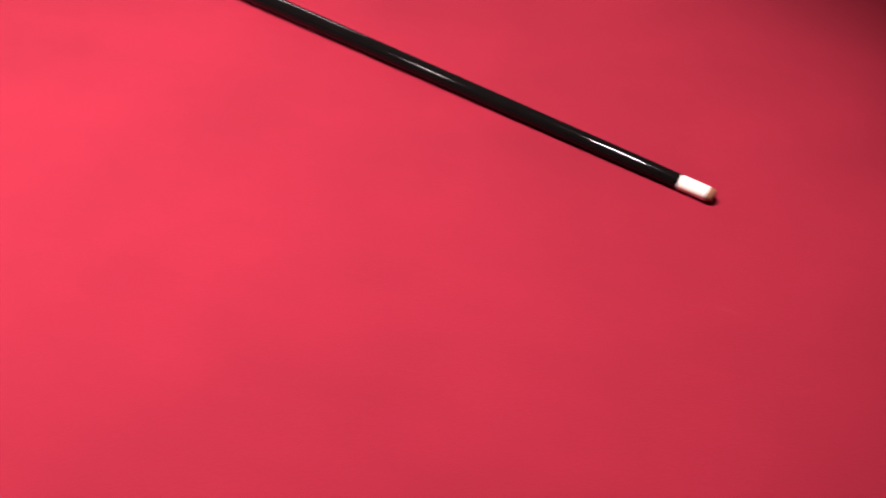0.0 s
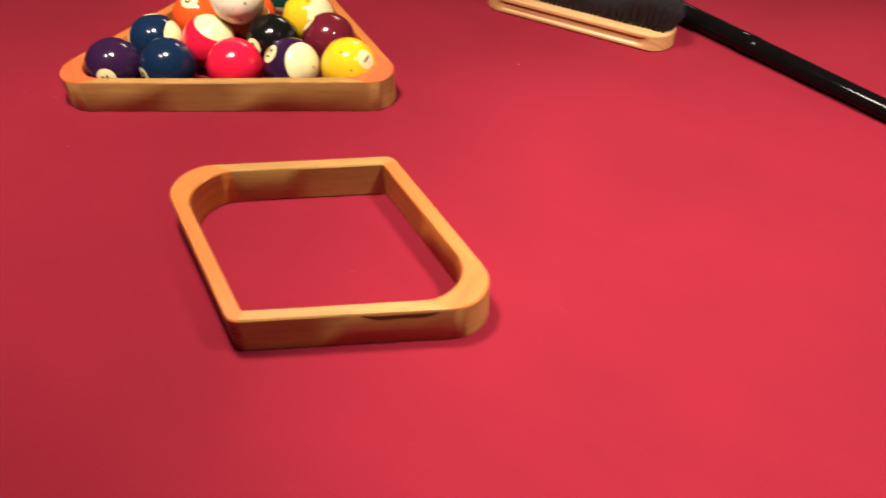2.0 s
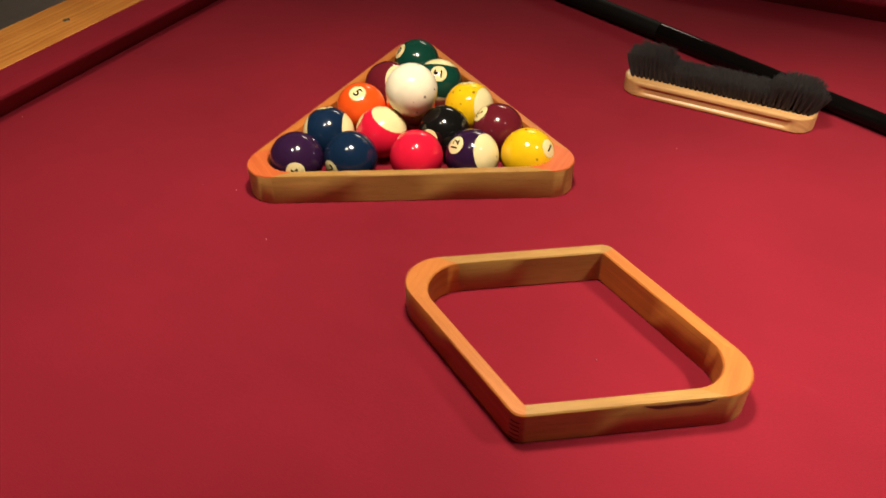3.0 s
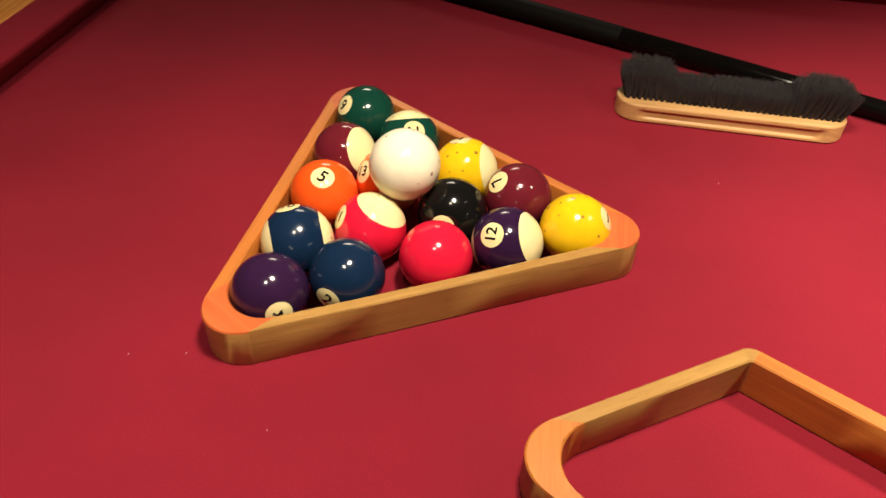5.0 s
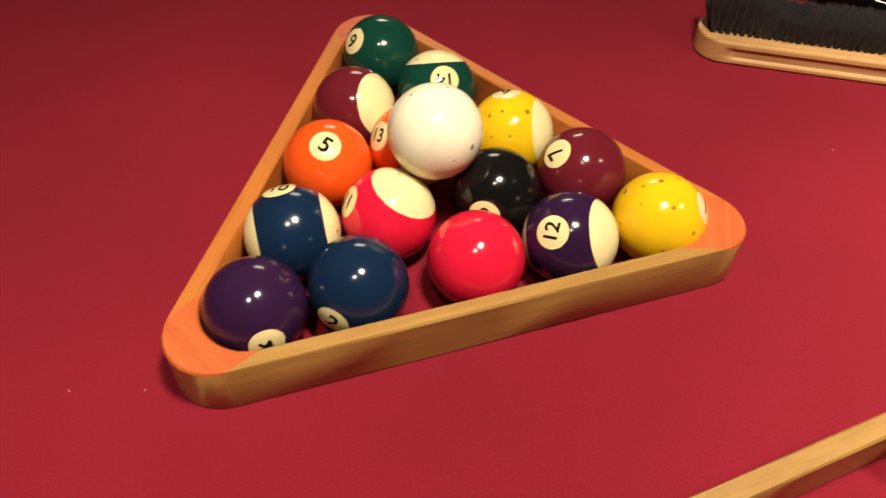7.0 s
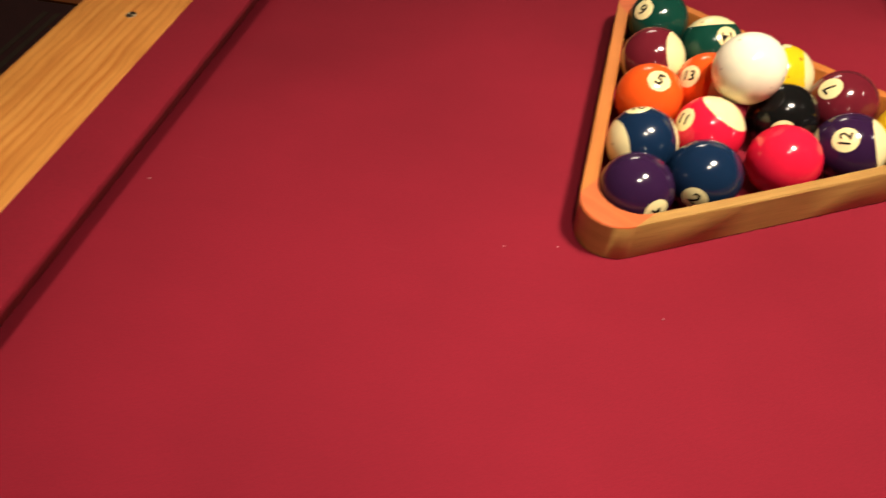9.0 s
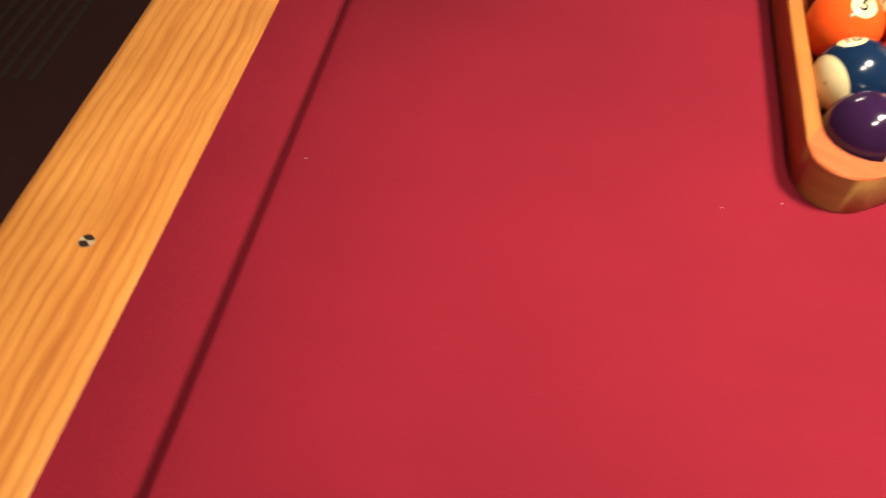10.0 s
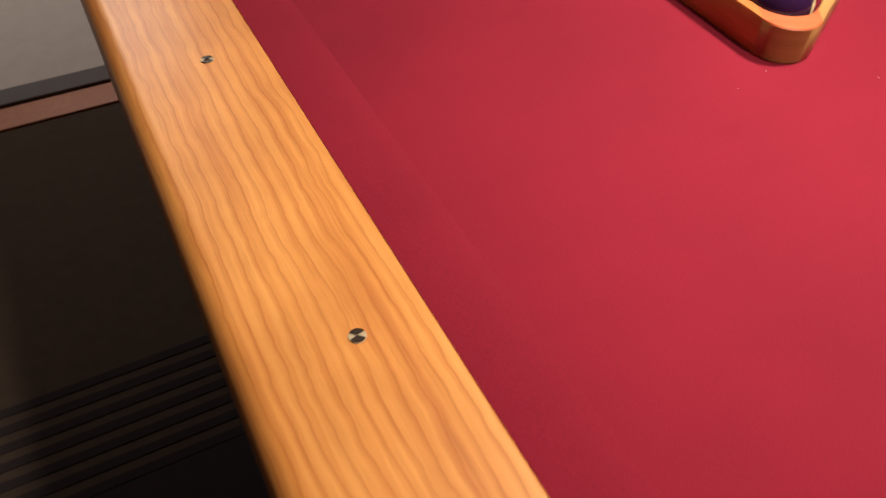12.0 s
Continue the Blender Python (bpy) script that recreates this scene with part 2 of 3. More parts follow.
def empty(name, m=Matrix.Identity(4)):
    ob = new(name)
    ob.empty_display_size = 0.05
    ob.matrix_world = m
    return ob


def box(bm, x0, x1, y0, y1, z0, z1, bevel=0.0):
    made = bmesh.ops.create_cube(bm, size=1.0, matrix=Matrix.Translation(((x0 + x1) / 2, (y0 + y1) / 2, (z0 + z1) / 2))
                                 @ Matrix.Diagonal((x1 - x0, y1 - y0, z1 - z0, 1)))
    if bevel:
        edges = {e for v in made["verts"] for e in v.link_edges}
        bmesh.ops.bevel(bm, geom=list(edges), offset=bevel, segments=2, affect="EDGES", profile=0.5)
    return bm


def sweep(stations, closed=False, caps=True, lengths=None):
    """Joins rings of points, one ring a station; the map 'grain' runs along the stations."""
    bm = bmesh.new()
    uv = bm.loops.layers.uv.new("grain")
    rings = [[bm.verts.new(p) for p in ring] for ring in stations]
    k = len(rings[0])
    around = [0.0]
    for i in range(k):
        around.append(around[-1] + (Vector(stations[0][i]) - Vector(stations[0][(i + 1) % k])).length)
    along = [0.0]
    for a, b in zip(stations, stations[1:] + stations[:1]):
        along.append(along[-1] + (sum((Vector(p) for p in a), Vector()) / k - sum((Vector(p) for p in b), Vector()) / k).length)
    count = len(rings) if closed else len(rings) - 1
    for s in range(count):
        a, b = rings[s], rings[(s + 1) % len(rings)]
        for i in range(k):
            j = (i + 1) % k
            f = bm.faces.new((a[i], a[j], b[j], b[i]))
            for loop, (u, v) in zip(f.loops, ((s, i), (s, i + 1), (s + 1, i + 1), (s + 1, i))):
                loop[uv].uv = (along[u], around[v])
    if caps and not closed:
        for ring in (rings[0][::-1], rings[-1]):
            f = bm.faces.new(ring)
            for loop in f.loops:
                loop[uv].uv = (loop.vert.co.x * 0.3, loop.vert.co.y + loop.vert.co.z)
    bmesh.ops.recalc_face_normals(bm, faces=bm.faces[:])
    return bm


def fillet(before, corner, after, radius, count):
    """Points of an arc that rounds a corner."""
    p, a, b = Vector(corner), (Vector(before) - Vector(corner)).normalized(), (Vector(after) - Vector(corner)).normalized()
    half = a.angle(b) / 2
    centre = p + (a + b).normalized() * radius / math.sin(half)
    start, end = p + a * radius / math.tan(half), p + b * radius / math.tan(half)
    s, e = start - centre, end - centre
    total = s.angle(e)
    return [centre + (s * math.sin((1 - i / count) * total) + e * math.sin(i / count * total)) / math.sin(total) for i in range(count + 1)]


def meet(n1, c1, n2, c2):
    """Where the lines n.p = c meet."""
    d = n1[0] * n2[1] - n1[1] * n2[0]
    return Vector(((c1 * n2[1] - c2 * n1[1]) / d, (n1[0] * c2 - n2[0] * c1) / d, 0))


def rack(name, sides, wall, height, outer_r, inner_r, side_mats, block_mats, label, joints=()):
    """A wooden ball rack. sides: outward normals and offsets, in turn; a board for each side and a block for each corner."""
    count = len(sides)
    outer = [meet(*sides[i - 1], *sides[i]) for i in range(count)]
    inner = [meet(sides[i - 1][0], sides[i - 1][1] - wall[i - 1], sides[i][0], sides[i][1] - wall[i]) for i in range(count)]
    middle = sum(outer, Vector()) / count
    root = empty(name, Matrix.Translation(middle))
    arcs = []
    for i in range(count):
        o = fillet(outer[i - 1], outer[i], outer[(i + 1) % count], outer_r[i], 10)
        q = fillet(inner[i - 1], inner[i], inner[(i + 1) % count], inner_r[i], 10)
        arcs.append(list(zip(o, q)))

    def profile(o, q):
        d = (q - o).normalized()
        c = 0.0012
        flat = [(o + d * c, 0.0), (o, c), (o, height - c), (o + d * c, height), (q - d * c, height), (q, height - c), (q, c), (q - d * c, 0.0)]
        return [tuple(p - middle + Vector((0, 0, z))) for p, z in flat]

    for i in range(count):
        block = sweep([profile(o, q) for o, q in arcs[i]])
        inward = (middle - outer[i]).normalized()
        uv = block.loops.layers.uv["grain"]
        block.faces.ensure_lookup_table()
        block.faces.index_update()
        for f in block.faces:
            for loop in f.loops if f.index % 8 == 3 or f.index >= 80 else ():
                loop[uv].uv = (loop.vert.co.cross(inward).z, loop.vert.co.dot(inward) + loop.vert.co.z)
        for f in block.faces[:80]:
            f.material_index = 1 if f.index % 8 < 2 else 0
        corner = part("corner_block", block, block_mats[i], root, smooth=35)
        corner.data.materials.append(RACK_SIDE)
        (o0, q0), (o1, q1) = arcs[i][-1], arcs[(i + 1) % count][0]
        steps = [(o0.lerp(o1, s / 6), q0.lerp(q1, s / 6)) for s in range(7)]
        part("side_board", sweep([profile(o, q) for o, q in steps]), side_mats[i], root, smooth=35)
        for level in joints if outer_r[i] < 0.015 else ():
            ring = []
            for o, q in arcs[i][1:8]:
                d = (o - q).normalized() * 0.00025
                p = o - middle
                ring.append([tuple(p + e * d + Vector((0, 0, z))) for e, z in ((-1, level), (1, level), (1, level + 0.0011), (-1, level + 0.0011))])
            part("finger_joint", sweep(ring), DARK_JOINT, root, "dark glue line of a finger joint")
    return tagged(root, label, "ball rack", "wooden ball racks")


# ---- room ----
def slab(name, a0, a1, b0, b1, z0, z1, mat, kind="structure", bevel=0.0):
    ob = link_mesh(name, box(bmesh.new(), a0, a1, b0, b1, z0, z1, bevel), mat)
    ob.matrix_world = TABLE.copy()
    return tagged(ob, kind=kind)


RA0, RA1, RB0, RB1 = -3.4, 4.4, -2.8, 4.2
tagged(slab("floor", RA0, RA1, RB0, RB1, FLOOR - 0.1, FLOOR, CARPET), "pale grey carpeted room floor", "floor")
slab("ceiling", RA0, RA1, RB0, RB1, FLOOR + 2.45, FLOOR + 2.55, CEILING)
slab("wall_west", RA0 - 0.12, RA0, RB0 - 0.12, RB1 + 0.12, FLOOR - 0.1, FLOOR + 2.55, WALL)
slab("wall_east", RA1, RA1 + 0.12, RB0 - 0.12, RB1 + 0.12, FLOOR - 0.1, FLOOR + 2.55, WALL)
slab("wall_south", RA0, RA1, RB0 - 0.12, RB0, FLOOR - 0.1, FLOOR + 2.55, WALL)
slab("wall_north", RA0, RA1, RB1, RB1 + 0.12, FLOOR - 0.1, FLOOR + 2.55, WALL)
threshold = slab("trim", -2.3, 1.6, 1.308, 1.395, FLOOR, FLOOR + 0.012, STAINED, bevel=0.003)
tagged(threshold, "reddish wooden strip edging the dark rug", "floor trim")
edging = slab("trim", -2.3, 1.6, 1.397, 1.466, FLOOR, FLOOR + 0.02, GREY_EDGE, bevel=0.004)
tagged(edging, "dark grey edge band of the pale carpet", "floor trim")


def floor_rug():
    root = empty("floor_rug", TABLE @ pose(0, 0, FLOOR))
    part("rug_field", box(bmesh.new(), -2.2, 0.6, -0.9, 1.304, 0.0, 0.008, 0.002), RUG, root)
    for k in range(7):
        part("stripe", box(bmesh.new(), -1.06, -0.1, 0.295 + k * 0.0345, 0.312 + k * 0.0345, 0.0082, 0.0096), RUG_DARK, root)
    for k in range(5):
        part("stripe", box(bmesh.new(), -1.105 + k * 0.043, -1.084 + k * 0.043, 0.915, 1.285, 0.0082, 0.0096), RUG_DARK, root)
    for k in range(6):
        part("stripe", box(bmesh.new(), -1.66 + k * 0.04, -1.642 + k * 0.04, 0.8, 1.25, 0.0082, 0.0096), RUG, root)
    part("panel", box(bmesh.new(), -2.15, -1.05, -0.85, 1.30, 0.0078, 0.0086), RUG_MAROON, root)
    part("panel", box(bmesh.new(), -1.04, 0.5, -0.85, 0.30, 0.0078, 0.0086), RUG_DARK, root)
    return tagged(root, "dark olive and maroon rug with woven stripes", "rug")


floor_rug()


# ---- pool table ----
def pool_table():
    root = empty("pool_table", TABLE @ pose(0, 0, FLOOR))
    up = -FLOOR

    def strip(name, profile, along, start, end, mat, label="", parent=root, steps=24):
        """A rail piece: profile points (distance, height) carried from start to end along a side."""
        stations = []
        for k in range(steps + 1):
            s = start + (end - start) * k / steps
            stations.append([(d, s, z + up) if along == "b" else (s, d, z + up) for d, z in profile])
        return part(name, sweep(stations), mat, parent, label, smooth=40)

    bed = bmesh.new()
    bmesh.ops.create_grid(bed, x_segments=40, y_segments=20, size=0.5,
                          matrix=pose((A0 + A1) / 2, (B0 + B1) / 2, up) @ Matrix.Diagonal((A1 - A0 + 0.05, B1 - B0 + 0.05, 1, 1)))
    geom = bmesh.ops.extrude_face_region(bed, geom=bed.faces[:])
    bmesh.ops.translate(bed, verts=[v for v in geom["geom"] if isinstance(v, bmesh.types.BMVert)], vec=(0, 0, -0.025))
    bmesh.ops.recalc_face_normals(bed, faces=bed.faces[:])
    part("bed_cloth", bed, CLOTH, root, "red worsted cloth with faint lint and chalk marks")

    def cushion(nose, sign):
        return [(nose - sign * 0.0200, 0.0005), (nose - sign * 0.0165, 0.0050), (nose - sign * 0.0080, 0.0180), (nose - sign * 0.0022, 0.0265), (nose - sign * 0.0004, 0.0292),
                (nose, 0.0312), (nose - sign * 0.0008, 0.0336), (nose - sign * 0.0035, 0.0352), (nose - sign * 0.02, 0.0378), (nose - sign * 0.0484, 0.0392), (nose - sign * 0.0484, 0.0005)]

    def rail(nose, sign):
        i, o = nose - sign * 0.0486, nose - sign * 0.1605
        pts = [(i, -0.03), (i, 0.0385), (i - sign * 0.0012, 0.0397)]
        for k in range(9):
            w = radians(90 * k / 8)
            pts.append((o + sign * (0.016 - 0.016 * math.sin(w)), 0.0397 - 0.016 + 0.016 * math.cos(w)))
        return pts + [(o, -0.03), (o + sign * 0.012, -0.045), (i, -0.045)]

    for name, nose, sign, along, s0, s1 in (("end", A0, 1, "b", B0, B1), ("end", A1, -1, "b", B0, B1),
                                            ("side", B0, 1, "a", A0, A1), ("side", B1, -1, "a", A0, A1)):
        strip(name + "_cushion", cushion(nose, sign), along, s0 + 0.002, s1 - 0.002, CLOTH, "red cloth-covered rubber cushion")
        ext = 0.046 if along == "b" else 0.157
        wood = strip(name + "_rail", rail(nose, sign), along, s0 - ext, s1 + ext, OAK, "honey oak rail with wavy grain")
        if nose == A0:
            for b in (0.113, -0.176):
                inlay(wood, -0.480, b, up + 0.0397)
        o = nose - sign * 0.135
        lo, hi = sorted((o, o + sign * 0.03))
        bm = box(bmesh.new(), lo, hi, s0 - 0.10, s1 + 0.10, up - 0.20, up - 0.046, 0.004) if along == "b" else \
            box(bmesh.new(), s0 - 0.10, s1 + 0.10, lo, hi, up - 0.20, up - 0.046, 0.004)
        part("apron", bm, RACK_SIDE, root)
    for a in (A0 + 0.05, A1 - 0.05):
        for b in (B0 + 0.05, B1 - 0.05):
            ring = []
            for z, r in ((0, 0.045), (0.04, 0.05), (0.10, 0.036), (0.30, 0.05), (0.48, 0.062), (0.53, 0.058), (0.57, 0.07), (0.74, 0.07)):
                ring.append([(a + r * math.cos(w), b + r * math.sin(w), z) for w in (2 * math.pi * k / 20 for k in range(20))])
            part("leg", sweep(ring), RACK_SIDE, root, smooth=40)
    return tagged(root, "oak pool table with red cloth and inlaid sights", "pool table")


def inlay(parent, a, b, z):
    """A round sight of four facets, two pale and two dark, let into the rail."""
    r = 0.0050
    disc = bmesh.new()
    ring = [disc.verts.new((a + r * math.cos(w), b + r * math.sin(w), z + 0.0006)) for w in (2 * math.pi * k / 24 for k in range(24))]
    low = [disc.verts.new((v.co.x, v.co.y, z - 0.002)) for v in ring]
    disc.faces.new(ring)
    for k in range(24):
        disc.faces.new((low[k], low[(k + 1) % 24], ring[(k + 1) % 24], ring[k]))
    sight = part("sight_inlay", disc, PEARL, parent, "round pearl sight with dark quarters")
    dark = bmesh.new()
    for q in (0, 2):
        arc = [dark.verts.new((a + 0.96 * r * math.cos(w), b + 0.96 * r * math.sin(w), z + 0.0010))
               for w in (math.pi / 2 * q + math.radians(124) * k / 8 + 0.25 for k in range(9))]
        dark.faces.new([dark.verts.new((a, b, z + 0.0013))] + arc)
    link_dark = part("dark_quarter", dark, PEARL_DARK, parent)
    tagged(link_dark, "dark quarters of the sight")
    return sight


pool_table()

# ---- racks ----
S3 = math.sqrt(3) / 2
rack("triangle_rack", [((0.012, -0.99993), 0.0409), ((S3, 0.5), 0.2500), ((-S3, 0.5), 0.0405)], (0.0095, 0.0095, 0.0115), 0.0340, (0.029, 0.0245, 0.0285), (0.030, 0.030, 0.030),
     (RACK_SIDE, RACK_TOP, RACK_TOP), (RACK_RED, RACK_RED, RACK_RED), "varnished wooden triangle rack filled with balls on red cloth")
rack("diamond_rack", [((0.098, -0.99519), 0.3600), ((0.850, 0.5268), 0.1785), ((-0.098, 0.99519), -0.1810), ((-0.850, -0.5268), 0.0050)], (0.0105, 0.0122, 0.0113, 0.0120), 0.0340,
     (0.012, 0.029, 0.012, 0.030), (0.002, 0.030, 0.002, 0.030), (RACK_SIDE, RACK_ORANGE, RACK_SIDE, RACK_ORANGE), (RACK_ORANGE, RACK_ORANGE, RACK_SIDE, RACK_ORANGE), "empty honey-coloured wooden diamond rack on red cloth", (0.004, 0.009, 0.014, 0.019, 0.024))


def dark_streak(parent, start, length, height, z, normal):
    """A long dark knot mark in the outer face of a board."""
    way = Vector((-normal[1], normal[0], 0))
    out = Vector((normal[0], normal[1], 0))
    rows = []
    for k in range(13):
        s = k / 12
        h = height * (math.sin(math.pi * s) ** 0.7) * (0.8 + 0.2 * math.sin(9 * s)) + 0.0002
        p = Vector(start) + way * (s - 0.5) * length - parent.matrix_world.translation
        rows.append([tuple(p + out * e + Vector((0, 0, z - h * f))) for e, f in ((-0.0004, 0.2), (0.0002, 0.2), (0.0002, 1), (-0.0004, 1))])
    part("knot_streak", sweep(rows), DARK_JOINT, parent, "dark brown knot streak")


dark_streak(bpy.data.objects["diamond_rack"], (0.327, -0.3296, 0), 0.056, 0.0080, 0.0328, (0.098, -0.99519))

# ---- balls: number, place, ways of the number, of its upper edge and of the striped ball's pole ----
BR = 0.0286
BALLS = [
    ("5", "orange", False, (0.0610, 0.1040), (-0.061, -0.418, 0.906), (0.723, 0.607, 0.328), None),
    ("6", "green", False, (0.1236, 0.2138), (-0.75, -0.15, 0.64), (-0.461, -0.230, -0.857), None),
    ("15", "maroon", True, (0.0900, 0.1556), (-0.65, 0.30, -0.70), (0, 0, 1), (0.705, -0.568, 0.425)),
    ("14", "green", True, (0.1510, 0.1590), (0.012, -0.616, 0.788), (-0.108, -0.784, -0.611), (0.096, 0.584, 0.806)),
    ("13", "orange", True, (0.1184, 0.1058), (-0.827, -0.070, 0.558), (0.414, 0.596, 0.688), (0.3, -0.9, 0.33)),
    ("10", "blue", True, (0.0289, 0.0497), (-0.10, 0.45, 0.88), (0.436, 0.880, -0.190), (0.998, -0.054, 0.037)),
    ("11", "red", True, (0.0878, 0.0488), (-0.848, 0.126, 0.514), (0.517, 0.408, 0.753), (0.494, -0.029, 0.869)),
    ("4", "purple", False, (0.0002, 0.0001), (0.10, -0.985, 0.10), (0.727, -0.084, -0.681), None),
    ("2", "blue", False, (0.0576, 0.0001), (-0.681, -0.732, -0.004), (0.361, -0.341, 0.868), None),
    ("8", "black", False, (0.1566, 0.0493), (-0.554, -0.808, 0.203), (0.052, 0.209, 0.976), None),
    ("9", "yellow", True, (0.1863, 0.1011), (-0.06, 0.40, 0.91), (0.338, 0.921, -0.193), (0.841, -0.465, 0.277)),
    ("7", "maroon", False, (0.2164, 0.0522), (-0.699, 0.019, 0.715), (-0.715, 0.010, -0.699), None),
    ("12", "purple", True, (0.1863, 0.0001), (-0.633, -0.314, 0.708), (-0.658, 0.701, -0.277), (0.752, -0.494, 0.437)),
    ("1", "yellow", False, (0.2451, 0.0004), (0.72, -0.42, 0.55), (0.448, 0.849, 0.280), None),
    ("3", "red", False, (0.1273, 0.0001), (0.2, 0.8, -0.5), (0, 0, 1), None),
]


def sphere_mesh():
    bm = bmesh.new()
    bmesh.ops.create_uvsphere(bm, u_segments=48, v_segments=32, radius=BR)
    return bm


def cap(radius, angle, segments=32, rings=6):
    """The part of a sphere within an angle of +z."""
    bm = bmesh.new()
    top = bm.verts.new((0, 0, radius))
    prev = None
    for k in range(1, rings + 1):
        w = angle * k / rings
        ring = [bm.verts.new((radius * math.sin(w) * math.cos(q), radius * math.sin(w) * math.sin(q), radius * math.cos(w)))
                for q in (2 * math.pi * i / segments for i in range(segments))]
        for i in range(segments):
            j = (i + 1) % segments
            bm.faces.new((top, ring[i], ring[j]) if prev is None else (prev[i], ring[i], ring[j], prev[j]))
        prev = ring
    return bm


def band(radius, half, segments=64, rings=10):
    """The belt of a sphere between two latitudes, bent inwards at both edges."""
    rows = []
    for k in range(rings + 1):
        w = half * (2 * k / rings - 1)
        rows.append([(radius * math.cos(w) * math.cos(q), radius * math.cos(w) * math.sin(q), radius * math.sin(w))
                     for q in (2 * math.pi * i / segments for i in range(segments))])
    return sweep(rows, caps=False)


def numeral_mesh(text, size, radius):
    """Figures laid on the sphere round +z, with their upper edge towards +y."""
    curve = bpy.data.curves.new("numeral", "FONT")
    curve.body, curve.size, curve.align_x, curve.align_y, curve.offset, curve.resolution_u = text, size, "CENTER", "CENTER", size * 0.02, 4
    temp = bpy.data.objects.new("numeral", curve)
    flat = bpy.data.meshes.new_from_object(temp)
    bm = bmesh.new()
    bm.from_mesh(flat)
    bpy.data.objects.remove(temp)
    bpy.data.curves.remove(curve)
    bpy.data.meshes.remove(flat)
    bmesh.ops.triangulate(bm, faces=bm.faces[:])
    bmesh.ops.subdivide_edges(bm, edges=[e for e in bm.edges if e.calc_length() > size * 0.2], cuts=2)
    if text == "6" or text == "9":
        box(bm, -size * 0.3, size * 0.3, -size * 0.62, -size * 0.54, -0.00001, 0.00001)
    for v in bm.verts:
        x, y = v.co.x, v.co.y
        r = math.hypot(x, y)
        w = r / radius
        s = math.sin(w) / r if r > 1e-9 else 0
        v.co = (x * s * radius, y * s * radius, radius * math.cos(w))
    return bm


def turn(z, y):
    """The turn that takes +z and, as nearly as it can, +y to the given ways."""
    z = Vector(z).normalized()
    y = Vector(y)
    y = (y - z * y.dot(z)).normalized()
    x = y.cross(z)
    return Matrix(((x.x, y.x, z.x), (x.y, y.y, z.y), (x.z, y.z, z.z))).to_4x4()


def pool_ball(number, colour, striped, place, way, upper, pole):
    root = link_mesh("pool_ball", sphere_mesh(), CREAM if striped else BALL_PAINT[colour], 180)
    root.matrix_world = Matrix.Translation((*place, BR))
    if striped:
        w, p = Vector(way).normalized(), Vector(pole)
        if number == "15":
            q = p.normalized()
            way = w - q * w.dot(q)
        belt = part("stripe", band(BR + 0.00012, 0.73), BALL_PAINT[colour], root, colour + " resin stripe", 180)
        belt.matrix_local = turn(p, (0.3, 0.5, 0.8))
    disc = part("number_disc", cap(BR + 0.00022, 0.345), DISC, root, "cream number disc", 180)
    disc.matrix_local = turn(way, upper)
    fig = part("numeral", numeral_mesh(number, 0.0145 if len(number) == 1 else 0.0125, BR + 0.00034), INK, root, "black numeral")
    fig.matrix_local = turn(way, upper)
    kind = "striped" if striped else "solid"
    return tagged(root, "glossy " + colour + " " + kind + " number " + number + " pool ball in the rack", "pool ball", "racked pool balls")


for row in BALLS:
    pool_ball(*row)
white = link_mesh("cue_ball", sphere_mesh(), WHITE, 180)
white.matrix_world = Matrix.Translation((0.122, 0.0675, 0.0709))
tagged(white, "worn off-white cue ball resting on the racked balls", "pool ball")


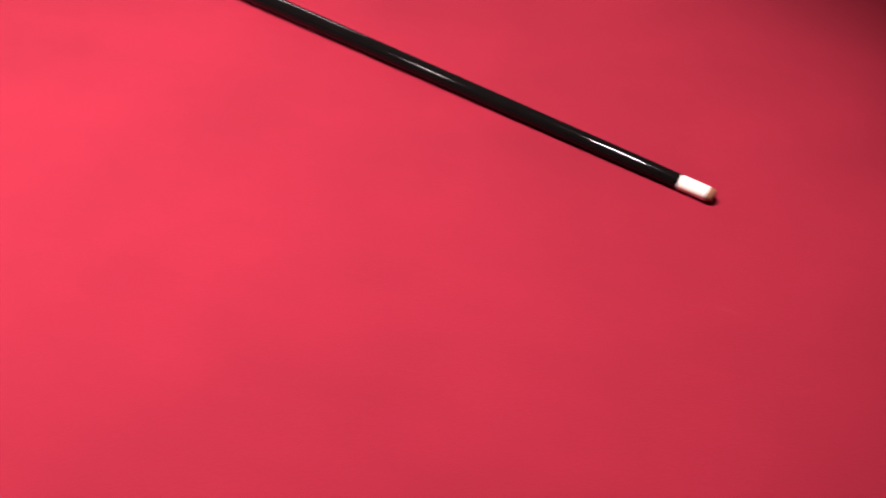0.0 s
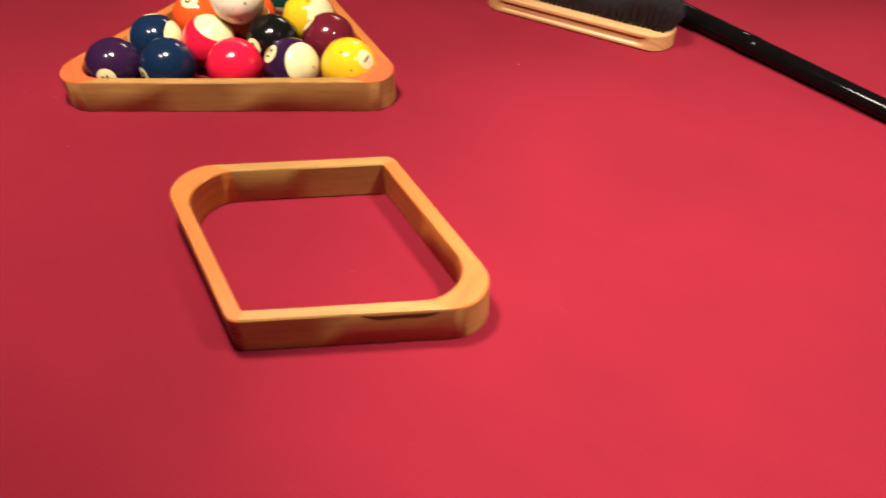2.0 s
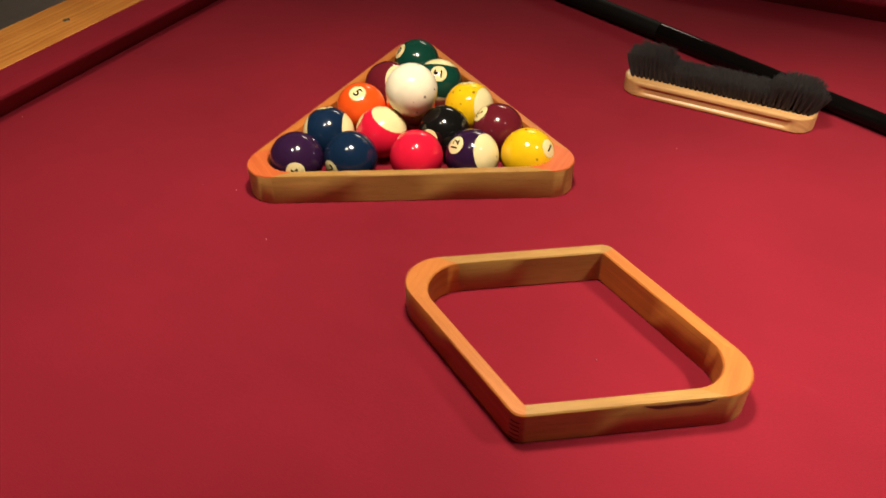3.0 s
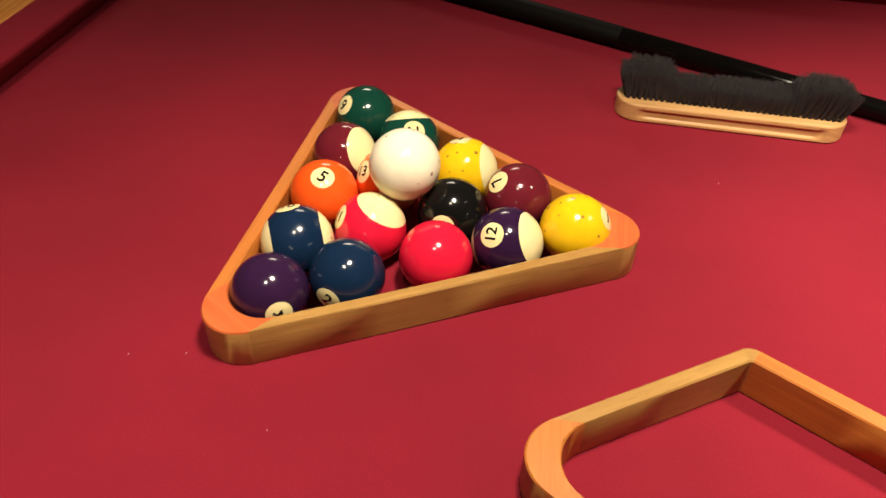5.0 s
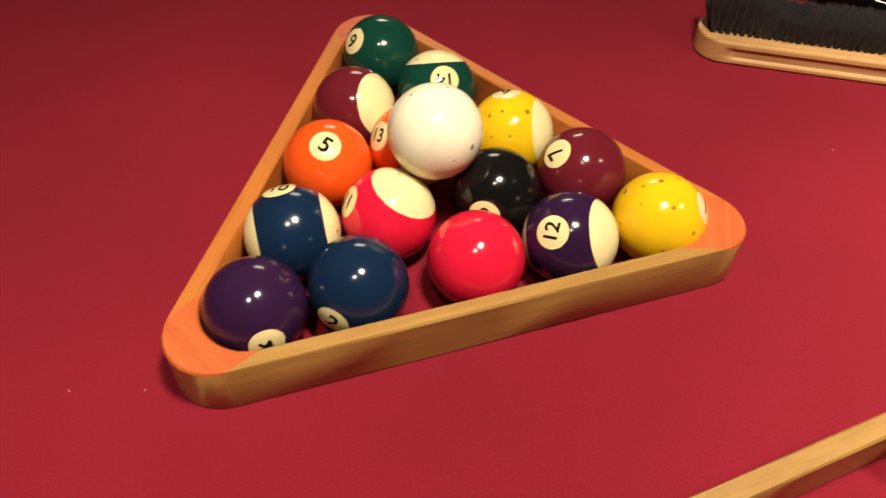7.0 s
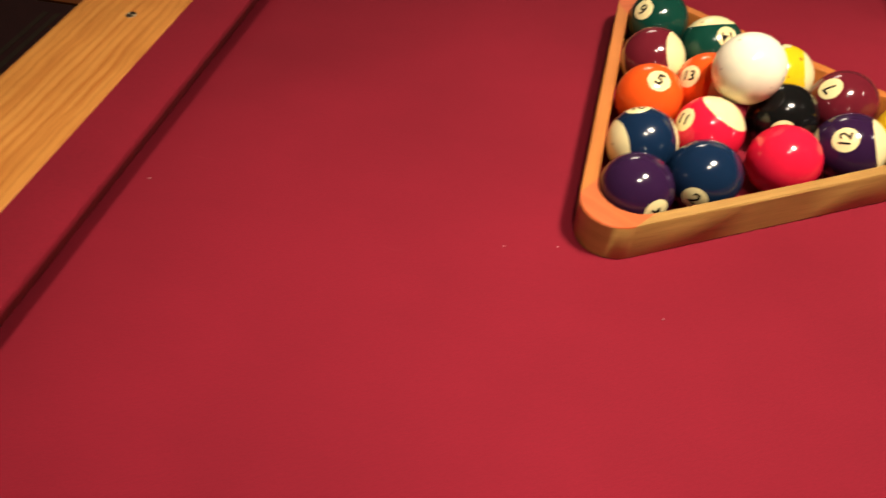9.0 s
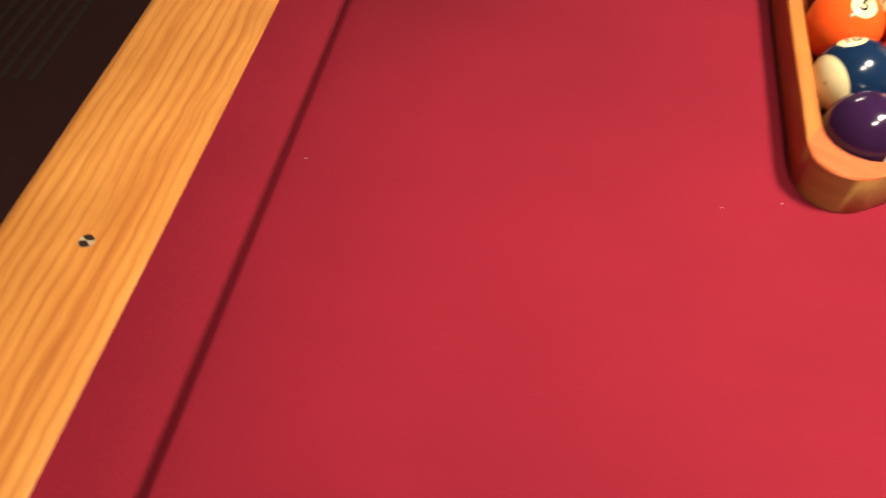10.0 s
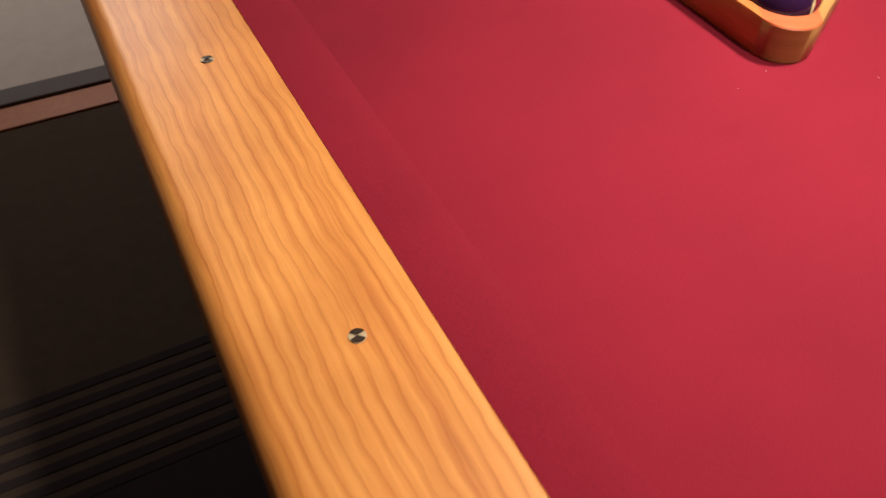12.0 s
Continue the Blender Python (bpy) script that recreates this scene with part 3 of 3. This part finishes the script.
# ---- brush ----
def table_brush():
    mid = Vector((0.4885, 0.144, 0))
    root = empty("table_brush", Matrix.Translation(mid) @ TABLE)
    half, w = 0.0915, 0.0230

    def outline(inset, groove, z, count=12):
        """A long rounded outline; the groove is cut into the straight of one side only and runs out at its ends."""
        r = w - inset
        pts = [(half + r * math.cos(q), r * math.sin(q), z) for q in (-math.pi / 2 + math.pi * k / count for k in range(count + 1))]
        pts += [(-half + r * math.cos(q), r * math.sin(q), z) for q in (math.pi / 2 + math.pi * k / count for k in range(count + 1))]
        for k in range(1, 40):
            x = -half + 2 * half * k / 40
            cut = min(1.0, max(0.0, (half + 0.002 - abs(x)) / 0.010))
            pts.append((x, -r + groove * cut, z))
        return pts

    levels = [(0, 0.002, 0), (0.0012, 0.0004, 0), (0.002, 0, 0), (0.0042, 0, 0), (0.0048, 0, 0.0004), (0.0064, 0, 0.0020), (0.0135, 0, 0.0020), (0.0150, 0, 0.0005),
              (0.0154, 0, 0), (0.0185, 0, 0), (0.0198, 0.0008, 0), (0.0205, 0.0022, 0)]
    bm = sweep([outline(i, g, z) for z, i, g in levels])
    uv = bm.loops.layers.uv["grain"]
    for f in bm.faces:
        for loop in f.loops:
            loop[uv].uv = (loop.vert.co.x, loop.vert.co.y + loop.vert.co.z)
    part("wooden_base", bm, MAPLE, root, "pale varnished wooden base with a grooved side", smooth=25)
    rng = random.Random(7)

    def tufts(x0, x1, rows, top, lean, flare):
        """Bristles that stand in bunches, each bunch in its own hole, and spread towards their tips."""
        hair = bmesh.new()
        columns = max(2, round((x1 - x0) / 0.0056))
        for i in range(columns + 1):
            for j in range(-rows, rows + 1):
                hx = x0 + (x1 - x0) * i / columns + (0.0028 if j % 2 else 0)
                hy = j * 0.0046 + 0.0030
                if max(0.0, abs(hx) - half) ** 2 + hy * hy > (w - 0.0035) ** 2:
                    continue
                h0 = top * rng.uniform(0.95, 1.03) * (1 - (0.16 * (2 * (hx - x0) / (x1 - x0) - 1) ** 4 if flare > 0.0025 else 0))
                off = Vector((rng.gauss(0, 0.0009), rng.gauss(0, 0.0009), 0))
                for _ in range(56):
                    q, r = rng.uniform(0, 2 * math.pi), math.sqrt(rng.random())
                    base = Vector((hx + 0.0013 * r * math.cos(q), hy + 0.0013 * r * math.sin(q), 0.0195))
                    h = h0 * (0.97 - 0.10 * rng.random() ** 3)
                    side_way = hy / (rows * 0.0046)
                    end_way = 2 * (hx - x0) / (x1 - x0) - 1
                    tip = base + off + Vector((0.0042 * r * math.cos(q) + lean * h + flare * end_way, 0.0042 * r * math.sin(q) + flare * side_way, h))
                    tip += Vector((rng.gauss(0, 0.0008), rng.gauss(0, 0.0008), 0))
                    middle = base.lerp(tip, 0.5) + Vector((rng.gauss(0, 0.0004), rng.gauss(0, 0.0004), 0))
                    side = Vector((math.cos(q), math.sin(q), 0)) * 0.00034
                    cross = Vector((-side.y, side.x, 0))
                    rings = [[hair.verts.new(p + d * s) for d in (side, -0.5 * side + 0.87 * cross, -0.5 * side - 0.87 * cross)]
                             for p, s in ((base, 1.0), (middle, 1.0), (tip, 0.45))]
                    for a, b in zip(rings, rings[1:]):
                        for k in range(3):
                            hair.faces.new((a[k], a[(k + 1) % 3], b[(k + 1) % 3], b[k]))
                    hair.faces.new(rings[-1])
        return hair

    part("bristle_tuft", tufts(-half - 0.014, -0.066, 3, 0.0365, -0.06, 0.0035), BRISTLE, root, "dense charcoal end tuft", 60)
    part("bristle_tuft", tufts(-0.0615, 0.0575, 3, 0.0215, 0, 0.002), BRISTLE, root, "lower charcoal middle bristles", 60)
    part("bristle_tuft", tufts(0.062, half + 0.016, 3, 0.0355, 0.10, 0.0040), BRISTLE, root, "dense charcoal end tuft", 60)
    return tagged(root, "wooden pool table brush lying bristles up", "table brush")


table_brush()


# ---- cue ----
def pool_cue():
    tip, far = Vector((1.1480, -0.4973, 0.0066)), Vector((0.4350, 0.3500, 0.0138))
    way = (far - tip).normalized()
    root = empty("pool_cue", Matrix.Translation(tip) @ turn(way, (0, 0, 1)))

    def tube(stops, count=28):
        return sweep([[(r * math.cos(q), r * math.sin(q), s) for q in (2 * math.pi * i / count for i in range(count))] for s, r in stops])

    def radius(s):
        return 0.0064 + 0.0038 * (s / 0.74) if s < 0.74 else 0.0102 + 0.0042 * (s - 0.74) / 0.73

    part("leather_tip", tube([(0, 0.003), (0.0012, 0.0052), (0.004, 0.0062), (0.006, 0.0063)]), LEATHER, root, "worn brown leather tip", 40)
    part("ferrule", tube([(0.006, 0.0062), (0.0065, 0.0064), (0.0305, 0.0065)]), FERRULE, root, "white ferrule", 40)
    part("shaft", tube([(0.0305, 0.0065)] + [(s, radius(s)) for s in (0.1, 0.3, 0.5, 0.738)]), BLACK_GLOSS, root, "glossy black shaft", 40)
    part("joint_collar", tube([(0.738, 0.0104), (0.739, 0.0107), (0.757, 0.0108), (0.758, 0.0104)]), BLACK_GLOSS, root, "", 40)
    part("forearm", tube([(0.758, radius(0.758)), (0.9, radius(0.9)), (1.07, radius(1.07))]), BLACK_GLOSS, root, "glossy black forearm", 40)
    part("wrap", tube([(1.07, radius(1.07) + 0.0002), (1.2, radius(1.2) + 0.0002), (1.37, radius(1.37) + 0.0002)]), BLACK_MATTE, root, "matte black wrap", 40)
    part("butt", tube([(1.37, radius(1.37)), (1.45, radius(1.45)), (1.455, 0.0138), (1.468, 0.0130), (1.47, 0.010)]), BLACK_GLOSS, root, "", 40)
    return tagged(root, "black pool cue with white ferrule lying on red cloth", "pool cue")


pool_cue()


# ---- lint on the cloth ----
def lint(places):
    rng = random.Random(3)
    bm = bmesh.new()
    for x, y, size in places:
        q, pts = rng.uniform(0, 6.28), []
        for k in range(4):
            pts.append(Vector((x + (k - 1.5) * size * 0.3 * math.cos(q + 0.3 * k), y + (k - 1.5) * size * 0.3 * math.sin(q + 0.3 * k), 0.0008)))
        for a, b in zip(pts, pts[1:]):
            side = Vector((-(b - a).y, (b - a).x, 0)).normalized() * 0.0002
            vs = [bm.verts.new(p + d + Vector((0, 0, h))) for p in (a, b) for d in (side, -side) for h in (0, 0.0005)]
            bmesh.ops.convex_hull(bm, input=vs)
    ob = link_mesh("lint", bm, LINT)
    return tagged(ob, "tiny pale specks of lint on red cloth", "lint", kind="stuff")


lint([(-0.105, -0.006, 0.0015), (-0.066, -0.017, 0.0015), (-0.3606, 0.1406, 0.003), (0.28, -0.26, 0.0015), (-0.02, -0.10, 0.0015),
      (0.42, 0.05, 0.0015)])
